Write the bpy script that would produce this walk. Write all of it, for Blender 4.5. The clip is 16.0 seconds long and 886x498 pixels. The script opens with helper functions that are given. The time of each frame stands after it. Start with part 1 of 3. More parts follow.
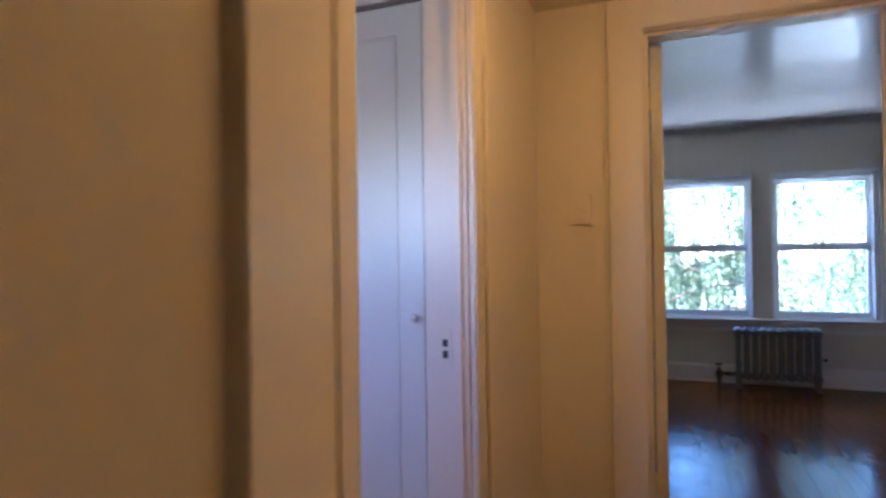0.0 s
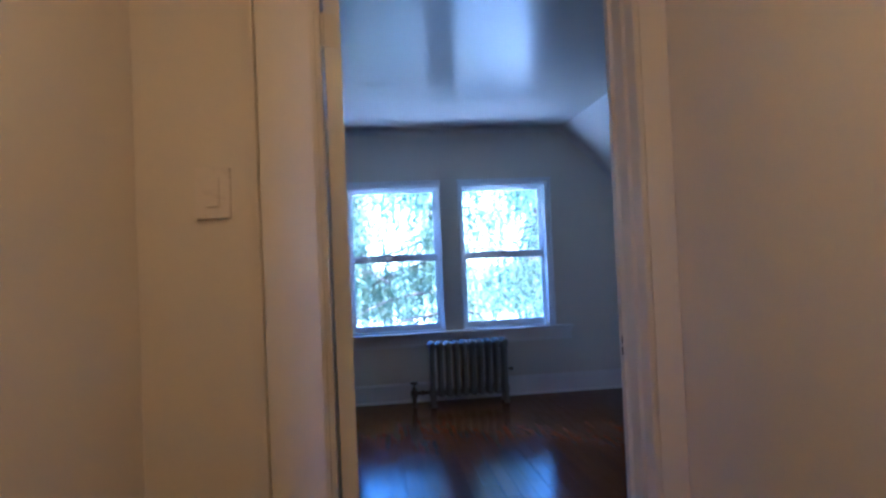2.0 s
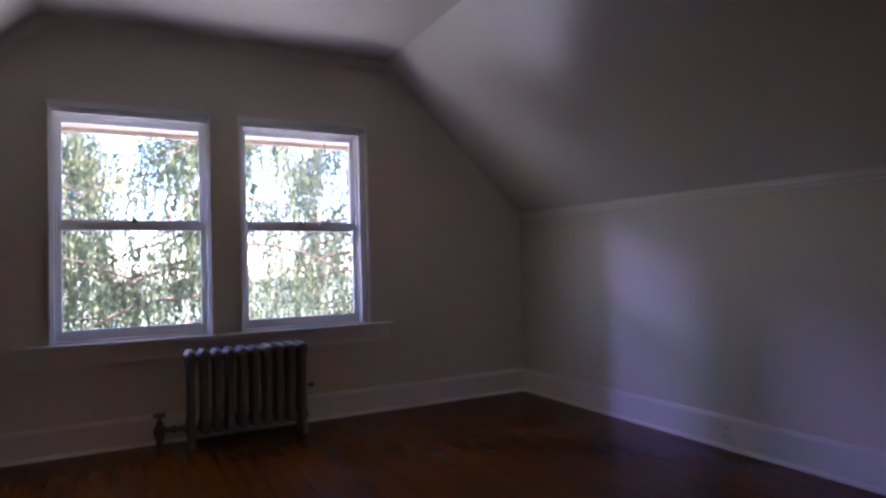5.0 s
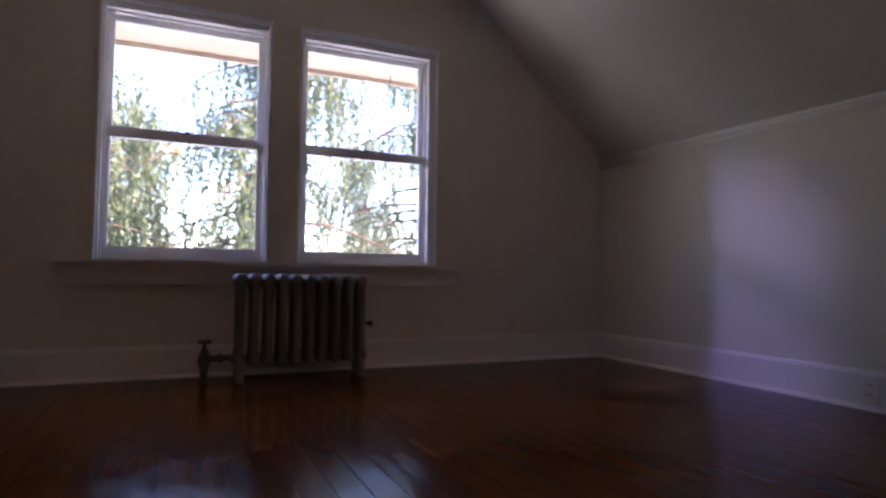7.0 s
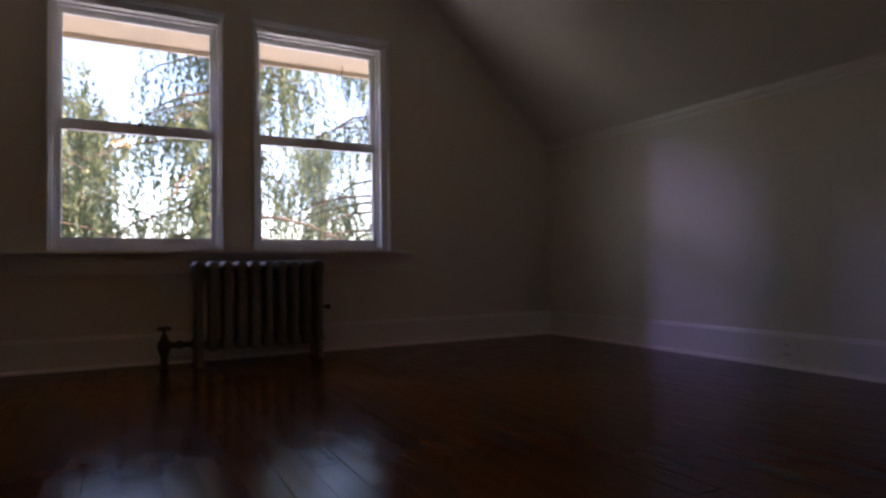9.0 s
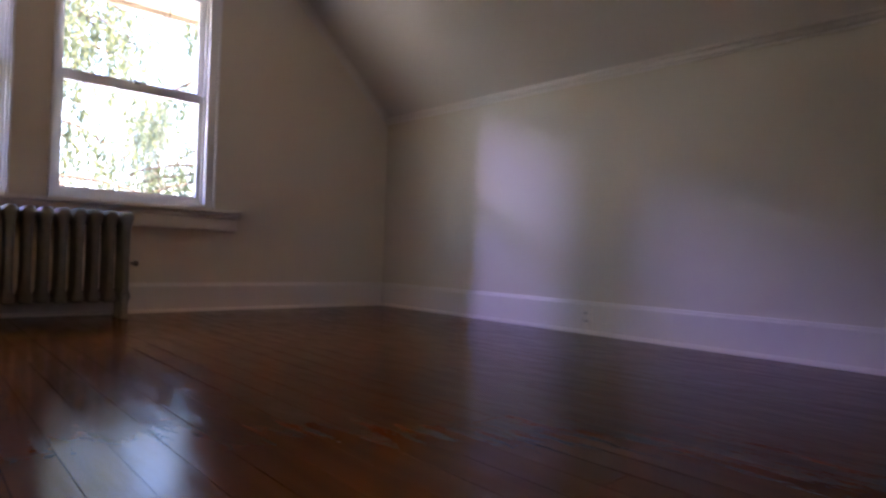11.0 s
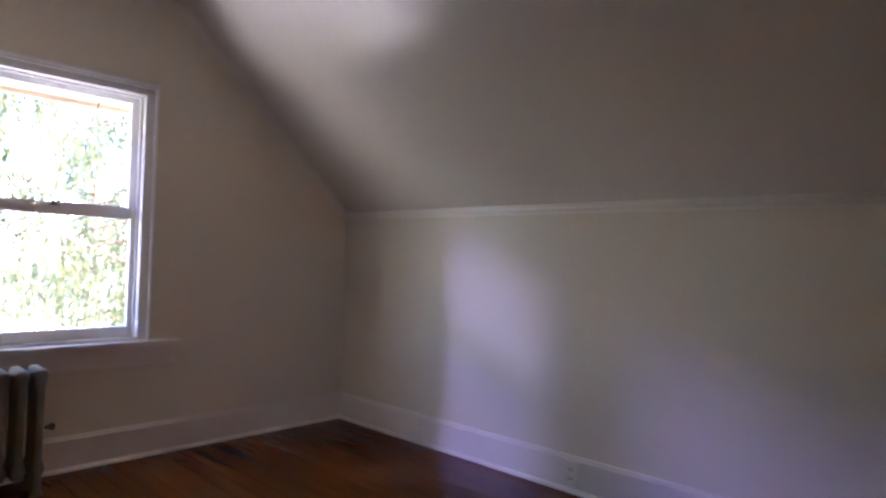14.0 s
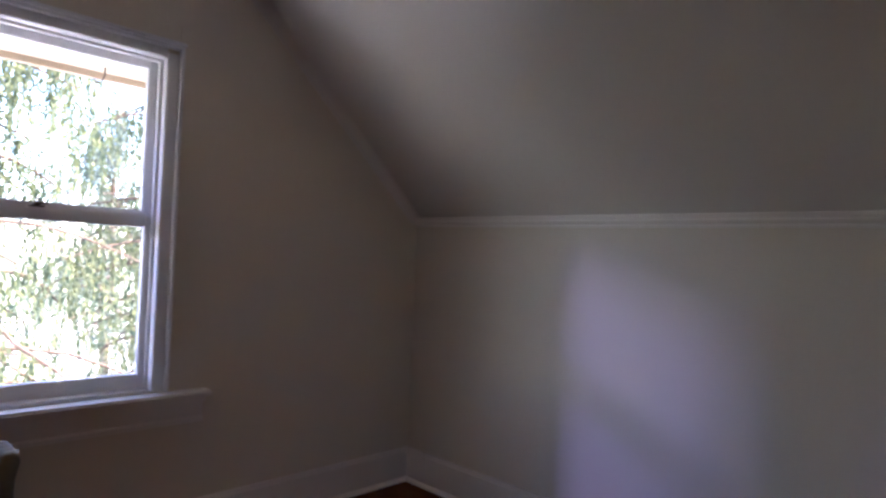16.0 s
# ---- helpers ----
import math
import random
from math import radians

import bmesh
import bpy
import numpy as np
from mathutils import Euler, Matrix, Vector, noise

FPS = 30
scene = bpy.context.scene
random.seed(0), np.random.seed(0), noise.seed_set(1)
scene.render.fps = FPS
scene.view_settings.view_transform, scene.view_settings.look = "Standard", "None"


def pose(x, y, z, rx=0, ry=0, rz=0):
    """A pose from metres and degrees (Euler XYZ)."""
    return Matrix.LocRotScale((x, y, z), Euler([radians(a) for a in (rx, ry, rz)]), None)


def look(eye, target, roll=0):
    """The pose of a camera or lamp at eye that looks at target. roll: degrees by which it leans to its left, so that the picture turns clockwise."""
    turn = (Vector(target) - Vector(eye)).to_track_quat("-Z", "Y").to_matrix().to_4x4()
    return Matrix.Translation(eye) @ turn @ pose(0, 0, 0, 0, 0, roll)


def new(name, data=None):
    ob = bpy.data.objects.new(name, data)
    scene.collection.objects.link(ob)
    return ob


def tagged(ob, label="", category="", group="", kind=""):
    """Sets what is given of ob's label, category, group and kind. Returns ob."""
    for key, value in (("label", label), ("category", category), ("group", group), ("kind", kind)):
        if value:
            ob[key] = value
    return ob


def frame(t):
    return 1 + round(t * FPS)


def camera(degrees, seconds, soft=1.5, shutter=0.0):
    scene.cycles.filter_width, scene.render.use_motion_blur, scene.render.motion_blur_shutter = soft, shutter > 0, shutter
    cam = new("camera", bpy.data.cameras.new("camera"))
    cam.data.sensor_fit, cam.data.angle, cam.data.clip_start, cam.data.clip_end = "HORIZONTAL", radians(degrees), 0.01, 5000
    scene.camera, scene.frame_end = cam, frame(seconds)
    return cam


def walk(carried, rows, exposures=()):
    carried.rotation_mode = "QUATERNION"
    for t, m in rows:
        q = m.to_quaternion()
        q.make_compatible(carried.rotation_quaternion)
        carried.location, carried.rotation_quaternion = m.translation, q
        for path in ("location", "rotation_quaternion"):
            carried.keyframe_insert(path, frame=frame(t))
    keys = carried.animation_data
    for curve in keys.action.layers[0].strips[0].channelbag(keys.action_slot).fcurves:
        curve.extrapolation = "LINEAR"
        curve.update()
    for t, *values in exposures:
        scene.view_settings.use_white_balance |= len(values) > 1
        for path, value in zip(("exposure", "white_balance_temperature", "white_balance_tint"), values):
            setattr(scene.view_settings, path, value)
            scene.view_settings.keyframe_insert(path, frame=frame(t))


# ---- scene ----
cam = camera(72.4, 16.0, soft=2.6, shutter=0.4)
PATH = [
    (0, (-2.928, -6.375, 1.244), (-3.658, -4.513, 1.266), -0.8),
    (0.5, (-2.92, -6.147, 1.235), (-3.446, -4.218, 1.258), -2.9),
    (1, (-2.905, -5.922, 1.237), (-3.17, -3.94, 1.256), -3.2),
    (1.5, (-2.913, -5.691, 1.219), (-2.898, -3.691, 1.248), -1.7),
    (2, (-2.927, -5.413, 1.236), (-2.692, -3.427, 1.277), -2.5),
    (2.5, (-2.936, -5.157, 1.247), (-2.503, -3.205, 1.286), -2.3),
    (3, (-2.881, -4.878, 1.266), (-2.313, -2.961, 1.305), -3.1),
    (3.5, (-2.848, -4.624, 1.241), (-2.196, -2.733, 1.284), -2.5),
    (4, (-2.847, -4.354, 1.213), (-2.083, -2.506, 1.258), -2.3),
    (4.5, (-2.83, -4.128, 1.153), (-1.936, -2.34, 1.196), -1.9),
    (4.7, (-2.812, -4.055, 1.090), (-1.872, -2.290, 1.146), -1.6),
    (6.8, (-2.745, -3.487, 0.572), (-1.900, -1.676, 0.656), 0.9),
    (7, (-2.756, -3.48, 0.555), (-1.95, -1.652, 0.641), 0.8),
    (7.5, (-2.775, -3.475, 0.514), (-2.054, -1.611, 0.61), 0.4),
    (8, (-2.773, -3.52, 0.511), (-2.085, -1.644, 0.603), -0.2),
    (8.5, (-2.779, -3.58, 0.499), (-2.015, -1.734, 0.579), -0.7),
    (9, (-2.778, -3.623, 0.499), (-1.854, -1.85, 0.56), -0.8),
    (9.5, (-2.672, -3.675, 0.434), (-1.622, -1.970, 0.497), 0.3),
    (10, (-2.700, -3.690, 0.376), (-1.525, -2.074, 0.429), 1.15),
    (10.2, (-2.715, -3.680, 0.367), (-1.492, -2.086, 0.413), 1.35),
    (12.5, (-2.529, -3.67, 0.511), (-1.076, -2.297, 0.565), 1.9),
    (13, (-2.553, -3.625, 0.774), (-1.062, -2.294, 0.847), 1.6),
    (13.5, (-2.558, -3.528, 0.961), (-1.086, -2.176, 1.019), 2.0),
    (14, (-2.529, -3.366, 1.048), (-1.088, -1.98, 1.103), 1.6),
    (14.5, (-2.462, -3.182, 1.09), (-0.998, -1.821, 1.143), 1.1),
    (15, (-2.35, -2.921, 1.135), (-0.855, -1.593, 1.172), 1.9),
    (15.5, (-2.219, -2.739, 1.131), (-0.768, -1.364, 1.18), 2.0),
    (16, (-2.189, -2.426, 1.151), (-0.784, -1.003, 1.2), 2.3),
]

EXPOSURES = [
    (0.0, 4.20, 4850, 16),
    (0.7, 3.90, 4950, 10),
    (1.0, 3.85, 4900, 5),
    (1.5, 3.85, 4350, 0),
    (2.0, 3.90, 3950, 16),
    (2.6, 3.90, 4200, 26),
    (3.1, 3.70, 4650, 34),
    (3.5, 3.55, 5000, 38),
    (3.8, 2.95, 5350, 38),
    (4.0, 3.05, 5350, 40),
    (4.5, 3.15, 5650, 40),
    (7.0, 3.07, 6500, 39),
    (8.5, 2.92, 6700, 39),
    (9.2, 2.20, 7600, 33),
    (9.9, 2.36, 7900, 35),
    (10.3, 3.32, 7450, 35),
    (12.3, 4.25, 6880, 33),
    (14.5, 4.27, 6480, 33),
    (15.5, 4.02, 6350, 33),
    (16.0, 3.58, 6350, 33),
]
walk(cam, [(t, look(eye, target, roll)) for t, eye, target, roll in PATH], EXPOSURES)

# ---- light ----
SUN_ELEVATION, SUN_ROTATION = radians(58), radians(124)
world = bpy.data.worlds.new("sky")
scene.world = world
world.use_nodes = True
_wn = world.node_tree.nodes
_sky = _wn.new("ShaderNodeTexSky")
_sky.sky_type, _sky.sun_disc = "NISHITA", False
_sky.air_density, _sky.dust_density, _sky.ozone_density = 1.0, 0.2, 4.0
_sky.sun_elevation, _sky.sun_rotation = SUN_ELEVATION, SUN_ROTATION
world.node_tree.links.new(_sky.outputs[0], _wn["Background"].inputs[0])
_wn["Background"].inputs[1].default_value = 0.15

_sun = bpy.data.lights.new("sun", "SUN")
_sun.energy, _sun.angle, _sun.color = 5.0, radians(0.5), (1.0, 0.95, 0.87)
sun = new("sun", _sun)
sun.matrix_world = look((0, 0, 30), Vector((0, 0, 30)) - Vector((
    math.sin(SUN_ROTATION) * math.cos(SUN_ELEVATION), math.cos(SUN_ROTATION) * math.cos(SUN_ELEVATION), math.sin(SUN_ELEVATION))))


def area_lamp(name, m, w, h, power, color):
    """An area lamp, in a window's opening or outdoors, standing in for sky light."""
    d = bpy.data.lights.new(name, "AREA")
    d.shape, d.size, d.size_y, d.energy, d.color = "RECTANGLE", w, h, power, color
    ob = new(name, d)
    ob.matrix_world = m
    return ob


SKY_TINT = (1.0, 0.63, 0.74)
area_lamp("sky_light", look((-4.45, -6.62, 1.56), (-4.2, -4.6, 0.0)), 0.7, 0.44, 0.36, SKY_TINT)
# added lamp for an assumed sky gap low north-west; throws the bluish knee-wall patches
area_lamp("wall_patch_lamp", look((-6.2, 3.6, 3.22), (-1.9, 0.1, 1.3)), 0.48, 0.44, 17.0, (0.38, 0.36, 1.0))


# ---- materials ----
def material(name, color, rough=0.5, metal=0.0, vary=0.08, scale=6.0, fine=60.0, bump=0.05, rvary=0.08, spec=0.5, random_tint=0.0):
    """A painted or plain surface, with stains at a large scale, grain at a fine one, and slight relief."""
    m = bpy.data.materials.new(name)
    m.use_nodes = True
    nt = m.node_tree
    n, l = nt.nodes, nt.links
    b = n["Principled BSDF"]
    co = n.new("ShaderNodeTexCoord")
    big, small = n.new("ShaderNodeTexNoise"), n.new("ShaderNodeTexNoise")
    big.inputs["Scale"].default_value, small.inputs["Scale"].default_value = scale, fine
    big.inputs["Detail"].default_value = 4
    for t in (big, small):
        l.new(co.outputs["Object"], t.inputs["Vector"])
    add = n.new("ShaderNodeMath")
    add.operation = "MULTIPLY_ADD"
    l.new(small.outputs["Fac"], add.inputs[0])
    add.inputs[1].default_value = 0.4
    l.new(big.outputs["Fac"], add.inputs[2])
    ramp = n.new("ShaderNodeMapRange")
    ramp.inputs["From Min"].default_value, ramp.inputs["From Max"].default_value = 0.4, 1.0
    ramp.inputs["To Min"].default_value, ramp.inputs["To Max"].default_value = 1 - vary, 1 + vary
    l.new(add.outputs[0], ramp.inputs["Value"])
    mul = n.new("ShaderNodeVectorMath")
    mul.operation = "SCALE"
    mul.inputs[0].default_value = color
    scale_in = ramp.outputs["Result"]
    if random_tint:
        info = n.new("ShaderNodeObjectInfo")
        r = n.new("ShaderNodeMapRange")
        r.inputs["To Min"].default_value, r.inputs["To Max"].default_value = 1 - random_tint, 1 + random_tint
        l.new(info.outputs["Random"], r.inputs["Value"])
        k = n.new("ShaderNodeMath")
        k.operation = "MULTIPLY"
        l.new(r.outputs["Result"], k.inputs[0])
        l.new(scale_in, k.inputs[1])
        scale_in = k.outputs[0]
    l.new(scale_in, mul.inputs["Scale"])
    l.new(mul.outputs[0], b.inputs["Base Color"])
    rr = n.new("ShaderNodeMapRange")
    rr.inputs["From Min"].default_value, rr.inputs["From Max"].default_value = 0.3, 0.7
    rr.inputs["To Min"].default_value, rr.inputs["To Max"].default_value = max(0.02, rough - rvary), rough + rvary
    l.new(big.outputs["Fac"], rr.inputs["Value"])
    l.new(rr.outputs["Result"], b.inputs["Roughness"])
    b.inputs["Metallic"].default_value = metal
    b.inputs["Specular IOR Level"].default_value = spec
    if bump:
        bp = n.new("ShaderNodeBump")
        bp.inputs["Strength"].default_value, bp.inputs["Distance"].default_value = bump, 0.01
        l.new(add.outputs[0], bp.inputs["Height"])
        l.new(bp.outputs[0], b.inputs["Normal"])
    return m


def wood_floor(name):
    """Dark reddish varnished boards: fine grain along y, slight tone by board, broad faded areas."""
    m = bpy.data.materials.new(name)
    m.use_nodes = True
    n, l = m.node_tree.nodes, m.node_tree.links
    b = n["Principled BSDF"]
    geo, info = n.new("ShaderNodeNewGeometry"), n.new("ShaderNodeObjectInfo")
    mp = n.new("ShaderNodeMapping")
    mp.inputs["Scale"].default_value = (24, 1.2, 1)
    l.new(geo.outputs["Position"], mp.inputs["Vector"])
    grain, fade = n.new("ShaderNodeTexNoise"), n.new("ShaderNodeTexNoise")
    grain.inputs["Scale"].default_value, grain.inputs["Detail"].default_value = 1.0, 5
    fade.inputs["Scale"].default_value, fade.inputs["Detail"].default_value = 0.9, 2
    l.new(mp.outputs[0], grain.inputs["Vector"])
    l.new(geo.outputs["Position"], fade.inputs["Vector"])
    ramp = n.new("ShaderNodeValToRGB")
    e = ramp.color_ramp.elements
    e[0].position, e[0].color = 0.2, (0.100, 0.026, 0.004, 1)
    e[1].position, e[1].color = 0.8, (0.142, 0.040, 0.006, 1)
    l.new(grain.outputs["Fac"], ramp.inputs["Fac"])
    tone, wear = n.new("ShaderNodeMapRange"), n.new("ShaderNodeMapRange")
    tone.inputs["To Min"].default_value, tone.inputs["To Max"].default_value = 0.92, 1.08
    l.new(info.outputs["Random"], tone.inputs["Value"])
    wear.inputs["From Min"].default_value, wear.inputs["From Max"].default_value = 0.3, 0.7
    wear.inputs["To Min"].default_value, wear.inputs["To Max"].default_value = 0.9, 1.1
    l.new(fade.outputs["Fac"], wear.inputs["Value"])
    k, mul = n.new("ShaderNodeMath"), n.new("ShaderNodeVectorMath")
    k.operation, mul.operation = "MULTIPLY", "SCALE"
    l.new(tone.outputs[0], k.inputs[0])
    l.new(wear.outputs[0], k.inputs[1])
    l.new(ramp.outputs[0], mul.inputs[0])
    l.new(k.outputs[0], mul.inputs["Scale"])
    l.new(mul.outputs[0], b.inputs["Base Color"])
    scuff, uneven, polish = n.new("ShaderNodeTexNoise"), n.new("ShaderNodeBump"), n.new("ShaderNodeMapRange")
    scuff.inputs["Scale"].default_value, scuff.inputs["Detail"].default_value = 5.5, 4
    stretch = n.new("ShaderNodeMapping")
    stretch.inputs["Scale"].default_value = (3.0, 1.0, 1.0)
    l.new(geo.outputs["Position"], stretch.inputs["Vector"])
    l.new(stretch.outputs[0], scuff.inputs["Vector"])
    uneven.inputs["Strength"].default_value, uneven.inputs["Distance"].default_value = 0.16, 0.012
    l.new(scuff.outputs["Fac"], uneven.inputs["Height"])
    l.new(uneven.outputs[0], b.inputs["Normal"])
    polish.inputs["From Min"].default_value, polish.inputs["From Max"].default_value = 0.3, 0.7
    polish.inputs["To Min"].default_value, polish.inputs["To Max"].default_value = 0.12, 0.22
    l.new(scuff.outputs["Fac"], polish.inputs["Value"])
    l.new(polish.outputs[0], b.inputs["Roughness"])
    b.inputs["Specular IOR Level"].default_value = 0.10
    return m


def glass(name, rough=0.0):
    """A thin clear pane: mostly clear, with a mirror's gloss at the surface."""
    m = bpy.data.materials.new(name)
    m.use_nodes = True
    n, l = m.node_tree.nodes, m.node_tree.links
    n.remove(n["Principled BSDF"])
    clear, gloss, mix, fr = (n.new("ShaderNodeBsdfTransparent"), n.new("ShaderNodeBsdfGlossy"), n.new("ShaderNodeMixShader"), n.new("ShaderNodeLayerWeight"))
    gloss.inputs["Roughness"].default_value = rough
    clear.inputs["Color"].default_value = (0.96, 0.98, 0.97, 1)
    power, level = n.new("ShaderNodeMath"), n.new("ShaderNodeMath")
    power.operation, level.operation = "POWER", "MULTIPLY_ADD"
    power.inputs[1].default_value = 5.0
    level.inputs[1].default_value, level.inputs[2].default_value = 0.7, 0.035
    l.new(fr.outputs["Facing"], power.inputs[0])
    l.new(power.outputs[0], level.inputs[0])
    l.new(level.outputs[0], mix.inputs[0])
    l.new(clear.outputs[0], mix.inputs[1])
    l.new(gloss.outputs[0], mix.inputs[2])
    l.new(mix.outputs[0], n["Material Output"].inputs["Surface"])
    return m


def foliage(name, color, trans=0.5):
    m = bpy.data.materials.new(name)
    m.use_nodes = True
    n, l = m.node_tree.nodes, m.node_tree.links
    b = n["Principled BSDF"]
    b.inputs["Roughness"].default_value = 0.6
    geo, co, noi = n.new("ShaderNodeNewGeometry"), n.new("ShaderNodeTexCoord"), n.new("ShaderNodeTexNoise")
    noi.inputs["Scale"].default_value = 0.7
    l.new(co.outputs["Object"], noi.inputs["Vector"])
    add = n.new("ShaderNodeMath")
    l.new(geo.outputs["Random Per Island"], add.inputs[0])
    l.new(noi.outputs["Fac"], add.inputs[1])
    ramp = n.new("ShaderNodeValToRGB")
    e = ramp.color_ramp.elements
    e[0].position, e[0].color = 0.35, (color[0] * 0.5, color[1] * 0.6, color[2] * 0.7, 1)
    e[1].position, e[1].color = 1.3, (color[0] * 1.7, color[1] * 1.45, color[2] * 1.2, 1)
    half = n.new("ShaderNodeMath")
    half.operation = "MULTIPLY"
    half.inputs[1].default_value = 0.7
    l.new(add.outputs[0], half.inputs[0])
    l.new(half.outputs[0], ramp.inputs["Fac"])
    l.new(ramp.outputs[0], b.inputs["Base Color"])
    tr, mix = n.new("ShaderNodeBsdfTranslucent"), n.new("ShaderNodeMixShader")
    l.new(ramp.outputs[0], tr.inputs["Color"])
    mix.inputs[0].default_value = trans
    l.new(b.outputs[0], mix.inputs[1])
    l.new(tr.outputs[0], mix.inputs[2])
    l.new(mix.outputs[0], n["Material Output"].inputs["Surface"])
    return m


def lamp_glass(name, color, strength):
    m = bpy.data.materials.new(name)
    m.use_nodes = True
    b = m.node_tree.nodes["Principled BSDF"]
    b.inputs["Base Color"].default_value = (0.9, 0.8, 0.62, 1)
    b.inputs["Emission Color"].default_value = (*color, 1)
    b.inputs["Emission Strength"].default_value = strength
    b.inputs["Roughness"].default_value = 0.25
    return m


WALL = material("wall_paint", (0.70, 0.635, 0.515), 0.50, spec=0.25, vary=0.025, scale=0.7, fine=90, bump=0.03, rvary=0.0)
CEILING = material("ceiling_paint", (0.74, 0.70, 0.63), 0.25, vary=0.02, scale=0.7, fine=70, bump=0.03, rvary=0.0, spec=0.8)
TRIM = material("trim_paint", (0.75, 0.70, 0.63), 0.34, vary=0.02, scale=1.5, fine=80, bump=0.02, rvary=0.0)
HALL = material("hall_paint", (0.74, 0.69, 0.60), 0.36, vary=0.025, scale=0.9, fine=90, bump=0.03, rvary=0.0)
DOOR = material("door_paint", (0.75, 0.73, 0.69), 0.30, vary=0.02, scale=1.2, fine=80, bump=0.02, rvary=0.0)
SASH = material("sash_paint", (0.78, 0.78, 0.78), 0.35, vary=0.04, scale=6, fine=80, bump=0.03)
FLOOR = wood_floor("varnished_boards")
SUBFLOOR = material("dark_joint", (0.02, 0.008, 0.005), 0.7, bump=0)
IRON = material("radiator_paint", (0.19, 0.19, 0.165), 0.42, metal=0.35, vary=0.2, scale=10, fine=120, bump=0.12)
VALVE = material("valve_metal", (0.10, 0.085, 0.07), 0.45, metal=0.7, vary=0.25, scale=25, fine=150, bump=0.1)
BRASS = material("old_brass", (0.42, 0.27, 0.11), 0.35, metal=1.0, vary=0.2, scale=25, fine=150)
STEEL = material("strike_steel", (0.55, 0.52, 0.48), 0.35, metal=0.6, vary=0.15, scale=30, fine=150)
BLACK = material("dark_hole", (0.02, 0.015, 0.012), 0.8, bump=0)
PLATE = material("plate_plastic", (0.77, 0.71, 0.64), 0.30, vary=0.03, scale=20, fine=90, bump=0.01)
PANE = glass("window_glass")
CRYSTAL = bpy.data.materials.new("crystal")
CRYSTAL.use_nodes = True
CRYSTAL.node_tree.nodes["Principled BSDF"].inputs["Transmission Weight"].default_value = 1.0
CRYSTAL.node_tree.nodes["Principled BSDF"].inputs["Roughness"].default_value = 0.02
CRYSTAL.node_tree.nodes["Principled BSDF"].inputs["IOR"].default_value = 1.5
LAMP = lamp_glass("lit_glass", (1.0, 0.49, 0.115), 2.25)
SOFFIT = material("soffit_paint", (0.50, 0.41, 0.31), 0.6, vary=0.08, scale=3, fine=50)
SIDING = material("siding", (0.55, 0.52, 0.47), 0.7, vary=0.1, scale=2, fine=40)
BARK = material("bark", (0.13, 0.085, 0.06), 0.9, vary=0.3, scale=5, fine=30, bump=0.5)
NEEDLES = foliage("weeping_needles", (0.135, 0.17, 0.095), 0.5)
NEEDLES_FAR = foliage("far_foliage", (0.12, 0.155, 0.115), 0.5)
PAVING = material("pale_concrete", (0.56, 0.55, 0.54), 0.8, vary=0.12, scale=0.8, fine=12, bump=0.1)
GRASS = material("grass", (0.10, 0.12, 0.07), 0.9, vary=0.35, scale=0.6, fine=8, bump=0.3)


# ---- building helpers ----
def box(bm, x0, x1, y0, y1, z0, z1, m=None):
    vs = [bm.verts.new(Vector(p) if m is None else m @ Vector(p)) for p in (
        (x0, y0, z0), (x1, y0, z0), (x1, y1, z0), (x0, y1, z0), (x0, y0, z1), (x1, y0, z1), (x1, y1, z1), (x0, y1, z1))]
    for f in ((3, 2, 1, 0), (4, 5, 6, 7), (0, 1, 5, 4), (1, 2, 6, 5), (2, 3, 7, 6), (3, 0, 4, 7)):
        bm.faces.new([vs[i] for i in f])
    return vs


def prism(bm, outline, place, length, axis):
    """Extrudes an outline of (a, b) pairs by length along a vector axis; place(a, b) gives the start's point."""
    a = [bm.verts.new(place(*p)) for p in outline]
    b = [bm.verts.new(place(*p) + axis * length) for p in outline]
    n = len(outline)
    for i in range(n):
        bm.faces.new((a[i], a[(i + 1) % n], b[(i + 1) % n], b[i]))
    bm.faces.new(a[::-1])
    bm.faces.new(b)


def lathe(bm, profile, m=Matrix(), seg=20):
    """Turns (radius, height) pairs about z, moved by m."""
    rings = []
    for r, h in profile:
        if r < 1e-6:
            rings.append([bm.verts.new(m @ Vector((0, 0, h)))])
        else:
            rings.append([bm.verts.new(m @ Vector((r * math.cos(2 * math.pi * i / seg), r * math.sin(2 * math.pi * i / seg), h))) for i in range(seg)])
    for a, b in zip(rings, rings[1:]):
        for i in range(seg):
            j = (i + 1) % seg
            q = [a[i % len(a)], a[j % len(a)], b[j % len(b)], b[i % len(b)]]
            q = list(dict.fromkeys(q))
            if len(q) > 2:
                bm.faces.new(q)


def tube(bm, points, radii, seg=10):
    """A pipe or limb along points."""
    rings = []
    for i, p in enumerate(points):
        a, b = points[max(i - 1, 0)], points[min(i + 1, len(points) - 1)]
        q = (Vector(b) - Vector(a)).to_track_quat("Z", "Y")
        rings.append([bm.verts.new(Vector(p) + q @ Vector((radii[i] * math.cos(2 * math.pi * k / seg), radii[i] * math.sin(2 * math.pi * k / seg), 0))) for k in range(seg)])
    for a, b in zip(rings, rings[1:]):
        for k in range(seg):
            bm.faces.new((a[k], a[(k + 1) % seg], b[(k + 1) % seg], b[k]))
    bm.faces.new(rings[0][::-1])
    bm.faces.new(rings[-1])


